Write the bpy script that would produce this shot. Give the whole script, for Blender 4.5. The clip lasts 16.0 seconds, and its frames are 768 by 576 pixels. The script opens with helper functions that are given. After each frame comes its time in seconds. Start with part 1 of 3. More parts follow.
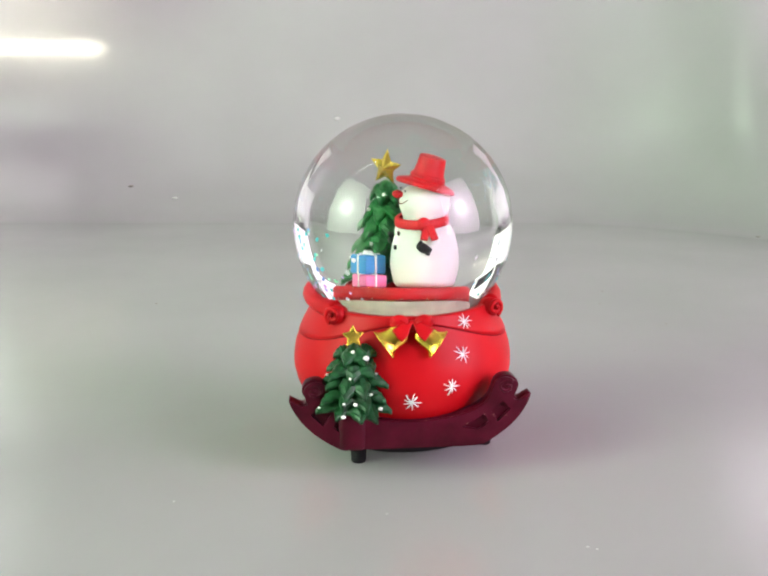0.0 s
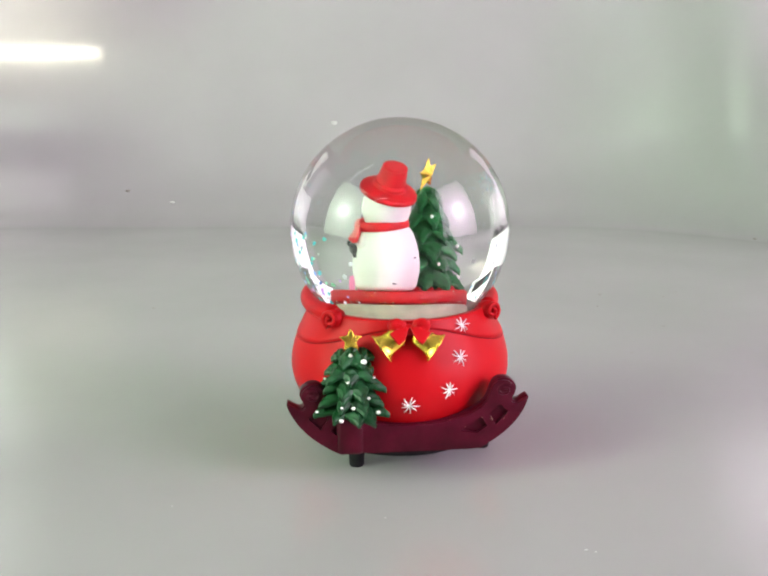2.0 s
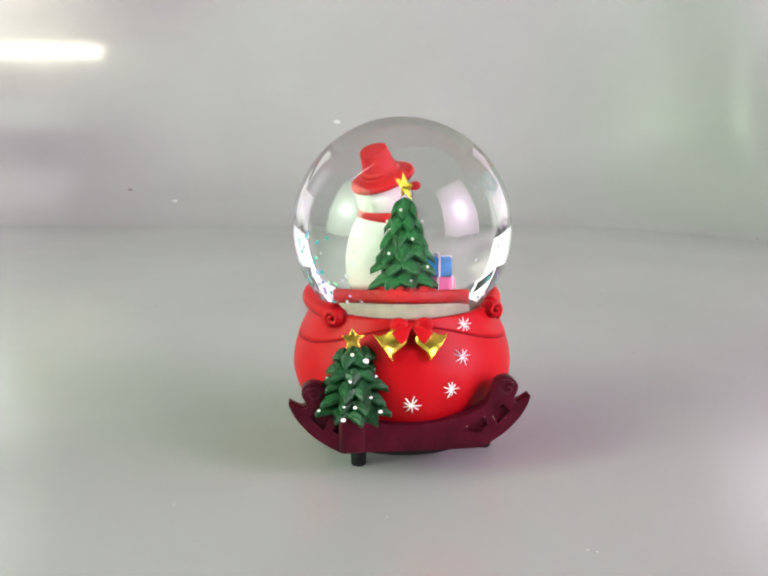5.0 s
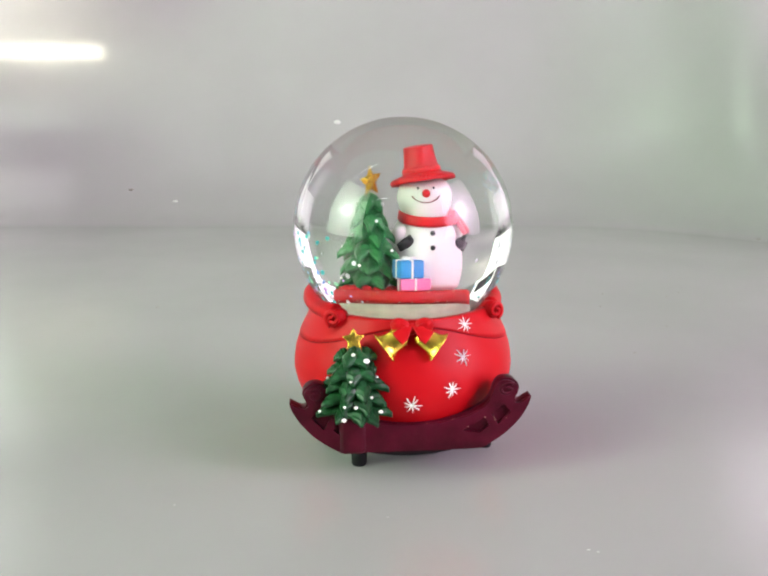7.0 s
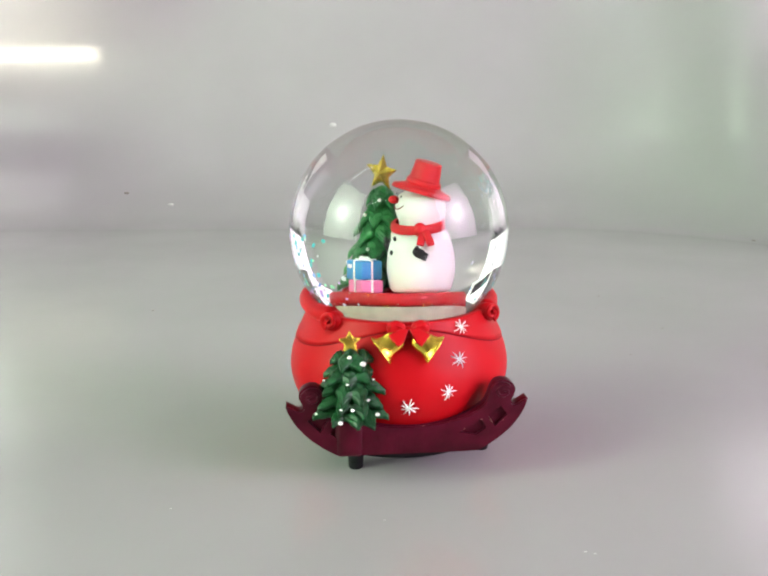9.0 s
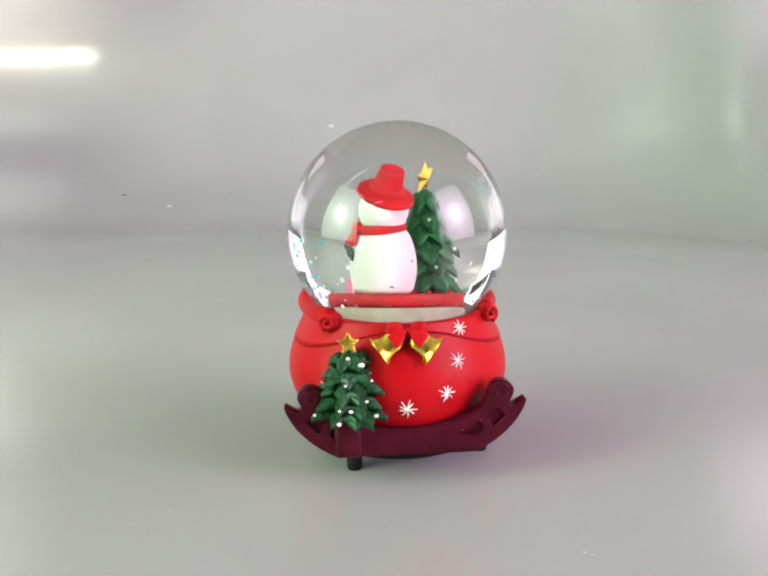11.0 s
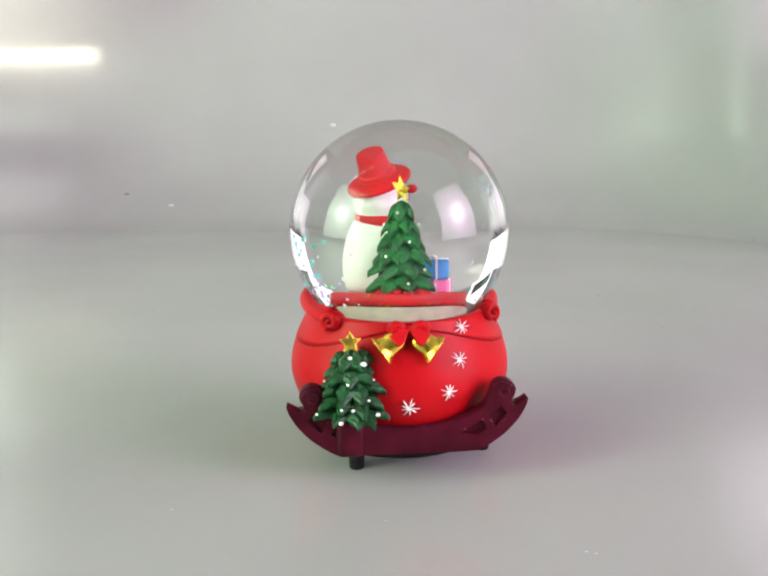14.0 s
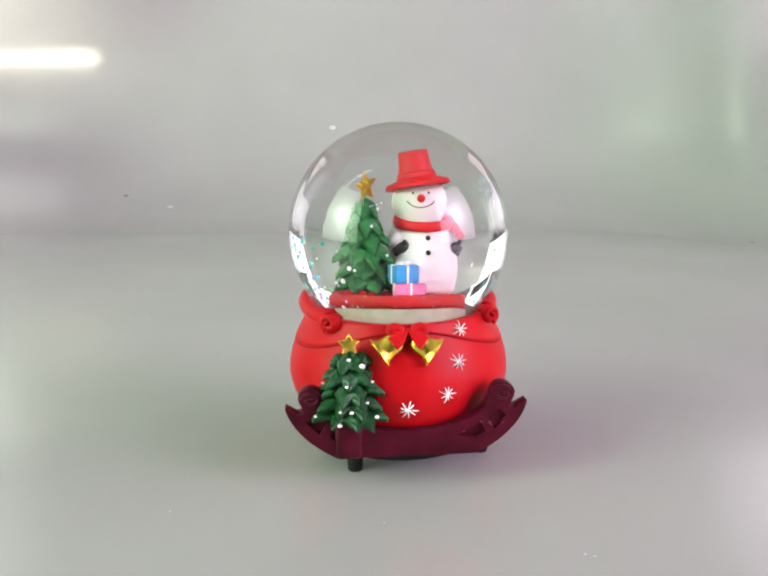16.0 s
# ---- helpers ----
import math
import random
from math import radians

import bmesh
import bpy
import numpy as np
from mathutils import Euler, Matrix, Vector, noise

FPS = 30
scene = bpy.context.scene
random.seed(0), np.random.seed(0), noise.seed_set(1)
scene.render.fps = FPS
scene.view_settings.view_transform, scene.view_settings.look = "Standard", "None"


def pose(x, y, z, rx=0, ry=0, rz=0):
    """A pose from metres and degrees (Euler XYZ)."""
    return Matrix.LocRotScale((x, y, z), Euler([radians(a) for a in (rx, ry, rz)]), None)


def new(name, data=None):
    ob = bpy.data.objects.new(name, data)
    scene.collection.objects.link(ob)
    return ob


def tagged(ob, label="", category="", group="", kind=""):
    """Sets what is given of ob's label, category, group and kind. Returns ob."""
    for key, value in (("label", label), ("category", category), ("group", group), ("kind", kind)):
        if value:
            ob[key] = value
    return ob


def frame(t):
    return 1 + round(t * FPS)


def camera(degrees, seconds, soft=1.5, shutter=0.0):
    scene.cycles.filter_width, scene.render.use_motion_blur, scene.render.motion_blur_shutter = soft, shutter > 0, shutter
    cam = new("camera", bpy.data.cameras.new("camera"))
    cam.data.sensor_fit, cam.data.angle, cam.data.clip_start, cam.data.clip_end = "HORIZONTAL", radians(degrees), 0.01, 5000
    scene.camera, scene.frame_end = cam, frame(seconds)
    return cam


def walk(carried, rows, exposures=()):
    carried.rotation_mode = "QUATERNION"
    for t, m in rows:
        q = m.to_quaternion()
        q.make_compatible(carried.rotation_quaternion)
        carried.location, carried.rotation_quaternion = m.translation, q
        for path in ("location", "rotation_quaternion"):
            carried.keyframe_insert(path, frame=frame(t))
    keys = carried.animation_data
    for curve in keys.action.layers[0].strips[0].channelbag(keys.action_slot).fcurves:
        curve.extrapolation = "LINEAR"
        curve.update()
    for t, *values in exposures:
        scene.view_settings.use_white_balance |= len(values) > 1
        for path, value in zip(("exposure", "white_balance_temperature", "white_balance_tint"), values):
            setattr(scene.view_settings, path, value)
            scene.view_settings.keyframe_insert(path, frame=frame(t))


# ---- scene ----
cam = camera(48, 16.0, soft=2.2)
DRIFT = ((0, 0.000, 0.000, 0.000),
         (0.5, 0.052, -0.000, 0.003),
         (1, 0.077, 0.016, -0.027),
         (1.5, -0.040, 0.153, -0.074),
         (2, -0.180, 0.236, -0.188),
         (2.5, -0.254, 0.231, -0.182),
         (3, -0.252, 0.268, -0.242),
         (3.5, -0.202, 0.217, -0.203),
         (4, -0.164, 0.248, -0.106),
         (6.5, 0.099, 0.069, -0.117),
         (7, 0.022, 0.198, -0.100),
         (7.5, 0.050, 0.291, -0.186),
         (8, -0.037, 0.452, -0.229),
         (8.5, -0.064, 0.345, -0.279),
         (9, -0.244, 0.367, -0.218),
         (11.5, -0.421, 0.453, -0.379),
         (12, -0.576, 0.417, -0.349),
         (12.5, -0.537, 0.492, -0.350),
         (13, -0.396, 0.405, -0.303),
         (13.5, -0.258, 0.322, -0.215),
         (14, -0.222, 0.393, -0.379),
         (14.5, -0.366, 0.405, -0.302),
         (15, -0.431, 0.490, -0.308),
         (15.5, -0.372, 0.493, -0.380),
         (16, -0.294, 0.528, -0.252))
CAM_PLACE, CAM_TILT = (-0.0085, -0.391, 0.1663), 76.75
walk(cam, [(t, pose(*CAM_PLACE, CAM_TILT + up, 0, left) @ pose(0, 0, 0, 0, 0, lean)) for t, left, up, lean in DRIFT])

# ---- world and light ----
world = bpy.data.worlds.new("room_air")
scene.world = world
world.use_nodes = True
world.node_tree.nodes["Background"].inputs[0].default_value = (0.75, 0.78, 0.8, 1)
world.node_tree.nodes["Background"].inputs[1].default_value = 0.25
scene.view_settings.exposure = 0.16
PANEL_POWER = 2.9
PANEL_SPOT = 7.0
CORE_POWER = 31.0
REAR_POWER = 1.2
CEILING_POWER = 8.0


# ---- materials ----
def material(name, color, rough=0.5, metal=0.0, vary=0.12, scale=60.0, bump=0.1, fine=900.0, coat=0.0, second=None, spec=0.35):
    """A surface with broad variation, fine grain and a little relief."""
    m = bpy.data.materials.new(name)
    m.use_nodes = True
    n, l = m.node_tree.nodes, m.node_tree.links
    b = n["Principled BSDF"]
    b.inputs["Roughness"].default_value, b.inputs["Metallic"].default_value = rough, metal
    b.inputs["Coat Weight"].default_value, b.inputs["Coat Roughness"].default_value = coat, 0.2
    b.inputs["Specular IOR Level"].default_value = spec
    co = n.new("ShaderNodeTexCoord")
    wide, grain = n.new("ShaderNodeTexNoise"), n.new("ShaderNodeTexNoise")
    wide.inputs["Scale"].default_value, grain.inputs["Scale"].default_value = scale, fine
    wide.inputs["Detail"].default_value = 4
    for q in (wide, grain):
        l.new(co.outputs["Object"], q.inputs["Vector"])
    ramp = n.new("ShaderNodeValToRGB")
    dark = [c * (1 - vary) for c in (second or color)]
    light = [min(1, c * (1 + vary)) for c in color]
    ramp.color_ramp.elements[0].position, ramp.color_ramp.elements[1].position = 0.35, 0.65
    ramp.color_ramp.elements[0].color, ramp.color_ramp.elements[1].color = (*dark, 1), (*light, 1)
    l.new(wide.outputs["Fac"], ramp.inputs["Fac"])
    l.new(ramp.outputs["Color"], b.inputs["Base Color"])
    rr = n.new("ShaderNodeMapRange")
    rr.inputs["To Min"].default_value, rr.inputs["To Max"].default_value = max(0.02, rough - 0.07), min(1, rough + 0.07)
    l.new(wide.outputs["Fac"], rr.inputs["Value"])
    l.new(rr.outputs["Result"], b.inputs["Roughness"])
    if bump:
        bp = n.new("ShaderNodeBump")
        bp.inputs["Strength"].default_value, bp.inputs["Distance"].default_value = bump, 0.0006
        l.new(grain.outputs["Fac"], bp.inputs["Height"])
        l.new(bp.outputs["Normal"], b.inputs["Normal"])
    return m


def glow(name, color, power):
    m = bpy.data.materials.new(name)
    m.use_nodes = True
    b = m.node_tree.nodes["Principled BSDF"]
    b.inputs["Base Color"].default_value = (0.8, 0.8, 0.8, 1)
    b.inputs["Emission Color"].default_value, b.inputs["Emission Strength"].default_value = (*color, 1), power
    return m


def hot_glow(name, color, power, spot, size):
    """A diffuser with a brighter middle where its lamp sits."""
    m = glow(name, color, power)
    n, l = m.node_tree.nodes, m.node_tree.links
    co, mp, grad, rng = n.new("ShaderNodeTexCoord"), n.new("ShaderNodeMapping"), n.new("ShaderNodeTexGradient"), n.new("ShaderNodeMapRange")
    grad.gradient_type = "QUADRATIC_SPHERE"
    mp.inputs["Location"].default_value = (0, 0, -0.60 / size)
    mp.inputs["Scale"].default_value = (1 / size, 1 / size, 1 / size)
    rng.inputs["To Min"].default_value, rng.inputs["To Max"].default_value = power, power * spot
    l.new(co.outputs["Object"], mp.inputs["Vector"])
    l.new(mp.outputs["Vector"], grad.inputs["Vector"])
    l.new(grad.outputs["Fac"], rng.inputs["Value"])
    l.new(rng.outputs["Result"], n["Principled BSDF"].inputs["Emission Strength"])
    return m


def clear(name, ior):
    m = bpy.data.materials.new(name)
    m.use_nodes = True
    b = m.node_tree.nodes["Principled BSDF"]
    b.inputs["Base Color"].default_value = (0.91, 0.93, 0.92, 1)
    b.inputs["Transmission Weight"].default_value, b.inputs["Roughness"].default_value = 1, 0.0
    b.inputs["IOR"].default_value = ior
    return m


SHEET = material("glossy_grey_sheet", (0.36, 0.364, 0.355), 0.17, vary=0.03, scale=6, bump=0.0, spec=0.6)
PAINT = material("wall_paint", (0.34, 0.34, 0.335), 0.8, vary=0.04, scale=3, bump=0.05)
WOOD = material("pale_laminate", (0.5, 0.5, 0.48), 0.5, vary=0.05, scale=8)
BLACK_METAL = material("black_metal", (0.03, 0.03, 0.03), 0.4, vary=0.2)
RED = material("red_resin_paint", (0.44, 0.004, 0.0075), 0.44, vary=0.06, scale=45, bump=0.06, spec=0.14)
RED_DEEP = material("dark_red_crease_and_smile", (0.13, 0.003, 0.006), 0.6, spec=0.1)
RED_FELT = material("bright_red_paint", (0.58, 0.008, 0.013), 0.5, vary=0.08, scale=120, bump=0.1)
MAROON = material("maroon_resin_paint", (0.055, 0.0025, 0.0105), 0.42, vary=0.3, scale=90, bump=0.35, fine=500, spec=0.15)
CHIP = material("worn_maroon", (0.30, 0.13, 0.11), 0.6)
GREEN = material("green_resin_paint", (0.009, 0.068, 0.020), 0.36, vary=0.3, scale=260, bump=0.4, fine=900)
GREEN_INNER = material("bright_green_paint", (0.014, 0.15, 0.035), 0.40, vary=0.3, scale=300, bump=0.4, fine=900)
GOLD = material("gold_paint", (0.80, 0.58, 0.075), 0.25, metal=0.88, vary=0.15, scale=150, bump=0.1)
WHITE = material("white_paint", (0.88, 0.88, 0.84), 0.5, vary=0.03, scale=90, bump=0.08)
SNOW = material("snow_white_paint", (0.80, 0.795, 0.75), 0.5, vary=0.04, scale=120, bump=0.1)
CREAM = material("cream_rubber", (0.54, 0.51, 0.39), 0.55, vary=0.12, scale=200)
BLACK = material("black_paint", (0.012, 0.012, 0.014), 0.4, vary=0.2)
RUBBER = material("black_rubber", (0.008, 0.008, 0.009), 0.6, vary=0.2, spec=0.15)
BLUE = material("blue_paint", (0.03, 0.28, 0.62), 0.45, vary=0.1, scale=200)
PINK = material("pink_paint", (0.85, 0.22, 0.45), 0.45, vary=0.1, scale=200)
def flake_paint():
    m = material("iridescent_flakes", (0.6, 0.8, 0.8), 0.25)
    n, l = m.node_tree.nodes, m.node_tree.links
    geo, ramp = n.new("ShaderNodeNewGeometry"), n.new("ShaderNodeValToRGB")
    ramp.color_ramp.interpolation = "CONSTANT"
    for pos, c in ((0.0, (0.12, 0.72, 0.70)), (0.35, (0.85, 0.88, 0.9)), (0.6, (0.35, 0.6, 0.95)), (0.8, (0.75, 0.5, 0.9)), (0.92, (0.4, 0.95, 0.6))):
        e = ramp.color_ramp.elements.new(pos)
        e.color = (*c, 1)
    l.new(geo.outputs["Random Per Island"], ramp.inputs["Fac"])
    l.new(ramp.outputs["Color"], n["Principled BSDF"].inputs["Base Color"])
    return m


GLITTER = flake_paint()
GLASS = clear("water_filled_glass", 1.5)
LEFT_GLOW = hot_glow("greenish_white_diffuser", (0.77, 1.0, 0.735), PANEL_POWER, PANEL_SPOT, 0.84)
RIGHT_GLOW = hot_glow("pinkish_white_diffuser", (1.0, 0.73, 0.98), PANEL_POWER, PANEL_SPOT, 0.84)
# Glow of the added rear panels, tinted to colour the sheet's sides.
LEFT_FILL = glow("added_greenish_fill", (0.90, 1.0, 0.86), REAR_POWER)
RIGHT_FILL = glow("added_pinkish_fill", (1.0, 0.75, 0.99), REAR_POWER)
LEFT_CORE = glow("greenish_lamp_core", (0.74, 1.0, 0.705), CORE_POWER)
RIGHT_CORE = glow("pinkish_lamp_core", (1.0, 0.69, 0.985), CORE_POWER)
CEILING_GLOW = glow("ceiling_tube_glow", (0.93, 1.0, 1.02), CEILING_POWER)
FLUFF = material("pale_fluff", (0.50, 0.51, 0.49), 0.9)
GRIT = material("brown_grit", (0.22, 0.205, 0.18), 0.8)
TUBE_GLOW = glow("warm_white_tube", (1.0, 0.95, 0.75), 42)


# ---- makers ----
def finish(bm, name, mat, smooth=True):
    bmesh.ops.recalc_face_normals(bm, faces=bm.faces)
    me = bpy.data.meshes.new(name)
    bm.to_mesh(me)
    bm.free()
    me.materials.append(mat)
    me.shade_smooth() if smooth else me.shade_flat()
    return me


def part(name, bm, mat, parent=None, label="", smooth=True, at=None):
    ob = new(name, finish(bm, name, mat, smooth))
    ob.parent = parent
    if at is not None:
        ob.matrix_basis = at
    if label:
        ob["label"] = label
    return ob


def empty(name, at=None):
    ob = new(name)
    ob.empty_display_size = 0.02
    if at is not None:
        ob.matrix_basis = at
    return ob


def lathe(profile, seg=64, bm=None, at=None):
    """Turns (radius, height) points about z; ends on the axis close."""
    bm = bm or bmesh.new()
    at = at or Matrix()
    rings = []
    for r, z in profile:
        if r < 1e-6:
            rings.append([bm.verts.new(at @ Vector((0, 0, z)))])
        else:
            rings.append([bm.verts.new(at @ Vector((r * math.cos(2 * math.pi * k / seg), r * math.sin(2 * math.pi * k / seg), z))) for k in range(seg)])
    for a, b in zip(rings, rings[1:]):
        for k in range(seg):
            j = (k + 1) % seg
            ring = [a[k % len(a)], a[j % len(a)], b[j % len(b)], b[k % len(b)]]
            ring = list(dict.fromkeys(ring))
            if len(ring) > 2:
                bm.faces.new(ring)
    return bm


def ball(r, at=None, stretch=(1, 1, 1), bm=None, u=20, v=12):
    bm = bm or bmesh.new()
    bmesh.ops.create_uvsphere(bm, u_segments=u, v_segments=v, radius=r, matrix=(at or Matrix()) @ Matrix.Diagonal((*stretch, 1)))
    return bm


def box(x, y, z, at=None, bevel=0.0, bm=None):
    b2 = bmesh.new()
    bmesh.ops.create_cube(b2, size=1, matrix=Matrix.Diagonal((x, y, z, 1)))
    if bevel:
        bmesh.ops.bevel(b2, geom=list(b2.edges), offset=bevel, segments=2, affect="EDGES", profile=0.5)
    b2.transform(at or Matrix())
    if bm is None:
        return b2
    me = bpy.data.meshes.new("tmp")
    b2.to_mesh(me)
    b2.free()
    bm.from_mesh(me)
    bpy.data.meshes.remove(me)
    return bm


def tube(points, radius, seg=10, bm=None, closed=False, taper=None):
    """A round rod along points; taper gives a radius factor for each."""
    bm = bm or bmesh.new()
    pts = [Vector(p) for p in points]
    rings, n = [], len(pts)
    side = None
    for i, p in enumerate(pts):
        a, b = pts[i - 1] if i or closed else p, pts[(i + 1) % n] if i < n - 1 or closed else p
        d = (b - a).normalized()
        if side is None:
            side = d.orthogonal().normalized()
        side = (side - d * side.dot(d)).normalized()
        up = d.cross(side)
        r = radius * (taper[i] if taper else 1)
        rings.append([bm.verts.new(p + r * (math.cos(2 * math.pi * k / seg) * side + math.sin(2 * math.pi * k / seg) * up)) for k in range(seg)])
    for i in range(n if closed else n - 1):
        a, b = rings[i], rings[(i + 1) % n]
        for k in range(seg):
            bm.faces.new((a[k], a[(k + 1) % seg], b[(k + 1) % seg], b[k]))
    if not closed:
        bm.faces.new(rings[0]), bm.faces.new(rings[-1])
    return bm


def slab(outer, holes=(), depth=0.004, bevel=0.0):
    """An outline in x, z with holes, thick along y about 0."""
    bm = bmesh.new()
    edges = []
    for loop in (outer, *holes):
        vs = [bm.verts.new((x, -depth / 2, z)) for x, z in loop]
        edges += [bm.edges.new((vs[i], vs[(i + 1) % len(vs)])) for i in range(len(vs))]
    faces = [f for f in bmesh.ops.triangle_fill(bm, edges=edges, use_beauty=True, use_dissolve=False)["geom"] if isinstance(f, bmesh.types.BMFace)]
    made = bmesh.ops.extrude_face_region(bm, geom=faces)["geom"]
    bmesh.ops.translate(bm, vec=(0, depth, 0), verts=[v for v in made if isinstance(v, bmesh.types.BMVert)])
    bmesh.ops.recalc_face_normals(bm, faces=bm.faces)
    if bevel:
        sharp = [e for e in bm.edges if len(e.link_faces) == 2 and e.calc_face_angle(0) > 0.9]
        bmesh.ops.bevel(bm, geom=sharp, offset=bevel, segments=2, affect="EDGES", profile=0.5, clamp_overlap=True)
    return bm


def star_mesh(r, inner, thick, bm=None, at=None, points=5):
    """A star with ridges on both faces, upright in x, z."""
    bm = bm or bmesh.new()
    at = at or Matrix()
    n = points * 2
    rim = []
    for k in range(n):
        a, q = math.pi / 2 + math.pi * k / points, r if k % 2 == 0 else inner
        rim.append(bm.verts.new(at @ Vector((q * math.cos(a), 0, q * math.sin(a)))))
    for s in (-1, 1):
        top = bm.verts.new(at @ Vector((0, s * thick, 0)))
        for k in range(n):
            bm.faces.new((rim[k], rim[(k + 1) % n], top))
    return bm


def bough(bm, base, az, length, width, droop, thick=0.0016, lift=0.0):
    """One drooping leaf-shaped branch with a raised rib and scalloped edge."""
    d = Vector((math.cos(az), math.sin(az), 0))
    s = Vector((-math.sin(az), math.cos(az), 0))
    rows, cols = 15, 15
    top, low = [], []
    for i in range(rows):
        u = i / (rows - 1)
        w = width * (0.5 + 0.6 * math.sin(math.pi * min(1, 0.22 + u * 0.6))) * (1 - u ** 1.8) * (0.94 + 0.12 * (i // 2 % 2)) + 0.0004
        c = base + d * (length * u) + Vector((0, 0, lift * math.sin(math.pi * u) - droop * u ** 1.6))
        for store, dz in ((top, 0), (low, -thick)):
            ring = []
            for k in range(cols):
                q = 2 * k / (cols - 1) - 1
                furrow = 0.00042 * math.sin(1.57 * (i + 0.8 * abs(k - cols // 2)) + 3 * az)
                h = (0.4 * w * (1 - abs(q)) + furrow if dz == 0 else dz) - 0.45 * q * q * w
                ring.append(bm.verts.new(c + s * (w * q) + d * (0.12 * length * abs(q) * (1 - u)) + Vector((0, 0, h))))
            store.append(ring)
    for grid in (top, low):
        for i in range(rows - 1):
            for k in range(cols - 1):
                bm.faces.new((grid[i][k], grid[i][k + 1], grid[i + 1][k + 1], grid[i + 1][k]))
    for i in range(rows - 1):
        for k in (0, cols - 1):
            bm.faces.new((top[i][k], top[i + 1][k], low[i + 1][k], low[i][k]))
    for i in (0, rows - 1):
        for k in range(cols - 1):
            bm.faces.new((top[i][k], top[i][k + 1], low[i][k + 1], low[i][k]))


def tier(bm, z, r0, r1, count, droop, width, rnd, start=0.0, spread=2 * math.pi, center=(0, 0), side=1.0):
    for k in range(count):
        az = start + spread * (k + 0.5 * (spread == 2 * math.pi)) / (count if spread == 2 * math.pi else max(1, count - 1)) + rnd.uniform(-0.12, 0.12)
        base = Vector((center[0] + r0 * math.cos(az), center[1] + r0 * math.sin(az), z + rnd.uniform(-0.0004, 0.0004)))
        bough(bm, base, az, (r1 - r0) * rnd.uniform(0.9, 1.12), width * rnd.uniform(0.85, 1.1), droop * rnd.uniform(0.8, 1.15) * (side + (1 - side) * abs(math.sin(az))), lift=0.0006)


# ---- the sheet, the room, its lamps and the added rear panels ----
def sweep():
    """A grey glossy sheet that lies on the table and curves up behind, its bend drawn forward on one side."""
    radius, lean, half, cols = 0.18, radians(20), 0.585, 48
    arc = math.pi / 2 - lean
    bend = [(radius * math.sin(arc * k / 24), radius * (1 - math.cos(arc * k / 24))) for k in range(25)]
    bm = bmesh.new()
    rows, back = [], []
    for c in range(cols + 1):
        x = -half + 2 * half * c / cols
        u = min(max((x - 0.18) / 0.27, 0), 1)
        start = 0.66 - 0.16 * u * u
        line = [(-0.75, 0.0), (-0.3, 0.0), (0.0, 0.0), (0.25, 0.0)] + [(start + y, z) for y, z in bend]
        line.append((line[-1][0] + 0.236 * math.sin(lean), line[-1][1] + 0.236 * math.cos(lean)))
        rows.append([bm.verts.new((x, y, z)) for y, z in line])
        back.append([bm.verts.new((x, y + 0.003 * (z > 0.1), z - 0.003 * (z <= 0.1))) for y, z in line])
    for grid in (rows, back):
        for a, b in zip(grid, grid[1:]):
            for k in range(len(a) - 1):
                bm.faces.new((a[k], b[k], b[k + 1], a[k + 1]))
    return tagged(part("backdrop", bm, SHEET), "glossy light grey sheet curving up behind the globe", "backdrop", kind="structure")


def light_panel(x, y, turn, w, h, z0, glow_mat, words, group, core=None, posts=(-1, 1)):
    p = empty("light_panel", pose(x, y, 0.0, 0, 0, turn))
    part("diffuser", box(w, 0.006, h, pose(0, -0.012, z0 + h / 2), 0.002), glow_mat, p, "glowing white diffuser")
    if core:
        part("lamp_core", lathe([(0, 0), (0.119, 0), (0.119, 0.006), (0, 0.010)], 32, at=pose(0, -0.016, 0.60, 90)), core, p, "round bright lamp core")
    part("housing", box(w + 0.02, 0.016, h + 0.02, pose(0, 0.001, z0 + h / 2), 0.003), BLACK_METAL, p)
    for s in posts:
        part("foot", box(0.03, 0.12, 0.012, pose(s * w * 0.35, 0.0, 0.0065), 0.003), BLACK_METAL, p)
        part("post", box(0.014, 0.014, z0 + 0.03, pose(s * w * 0.35, 0.012, z0 / 2 + 0.02), 0.002), BLACK_METAL, p)
    return tagged(p, words, "light panel", group)


def led_tube():
    """A warm tube on a stand beside the sheet; the sheet mirrors it."""
    t = empty("led_tube", pose(-0.5475, 0.7260, 0.3470))
    right, left = 0.0845, -0.0845
    part("tube", tube([(left, 0, 0), (right, 0, 0)], 0.0065, 16), TUBE_GLOW, t)
    # Plate and lip added to keep the tube's stray reflections off bend and floor.
    part("channel", box(right - left + 0.012, 0.068, 0.003, pose(0, -0.016, -0.030), 0.001, box(right - left + 0.080, 0.003, 0.084, pose(0.034, -0.0515, -0.0120))), BLACK_METAL, t)
    for e in (left - 0.003, right + 0.003):
        part("end_cap", tube([(e - 0.003, 0, 0), (e + 0.003, 0, 0)], 0.0086, 16), BLACK_METAL, t)
    part("stand", tube([(left, 0, 0), (left, -0.014, -0.012), (left, -0.018, -0.2), (left, -0.018, -0.3490)], 0.004, 10), BLACK_METAL, t)
    part("stand_base", lathe([(0, 0), (0.022, 0), (0.022, 0.004), (0.008, 0.01), (0, 0.01)], 32, at=pose(left, -0.018, -0.3510)), BLACK_METAL, t)
    return tagged(t, "warm white glowing tube lamp on a black stand", "lamp")


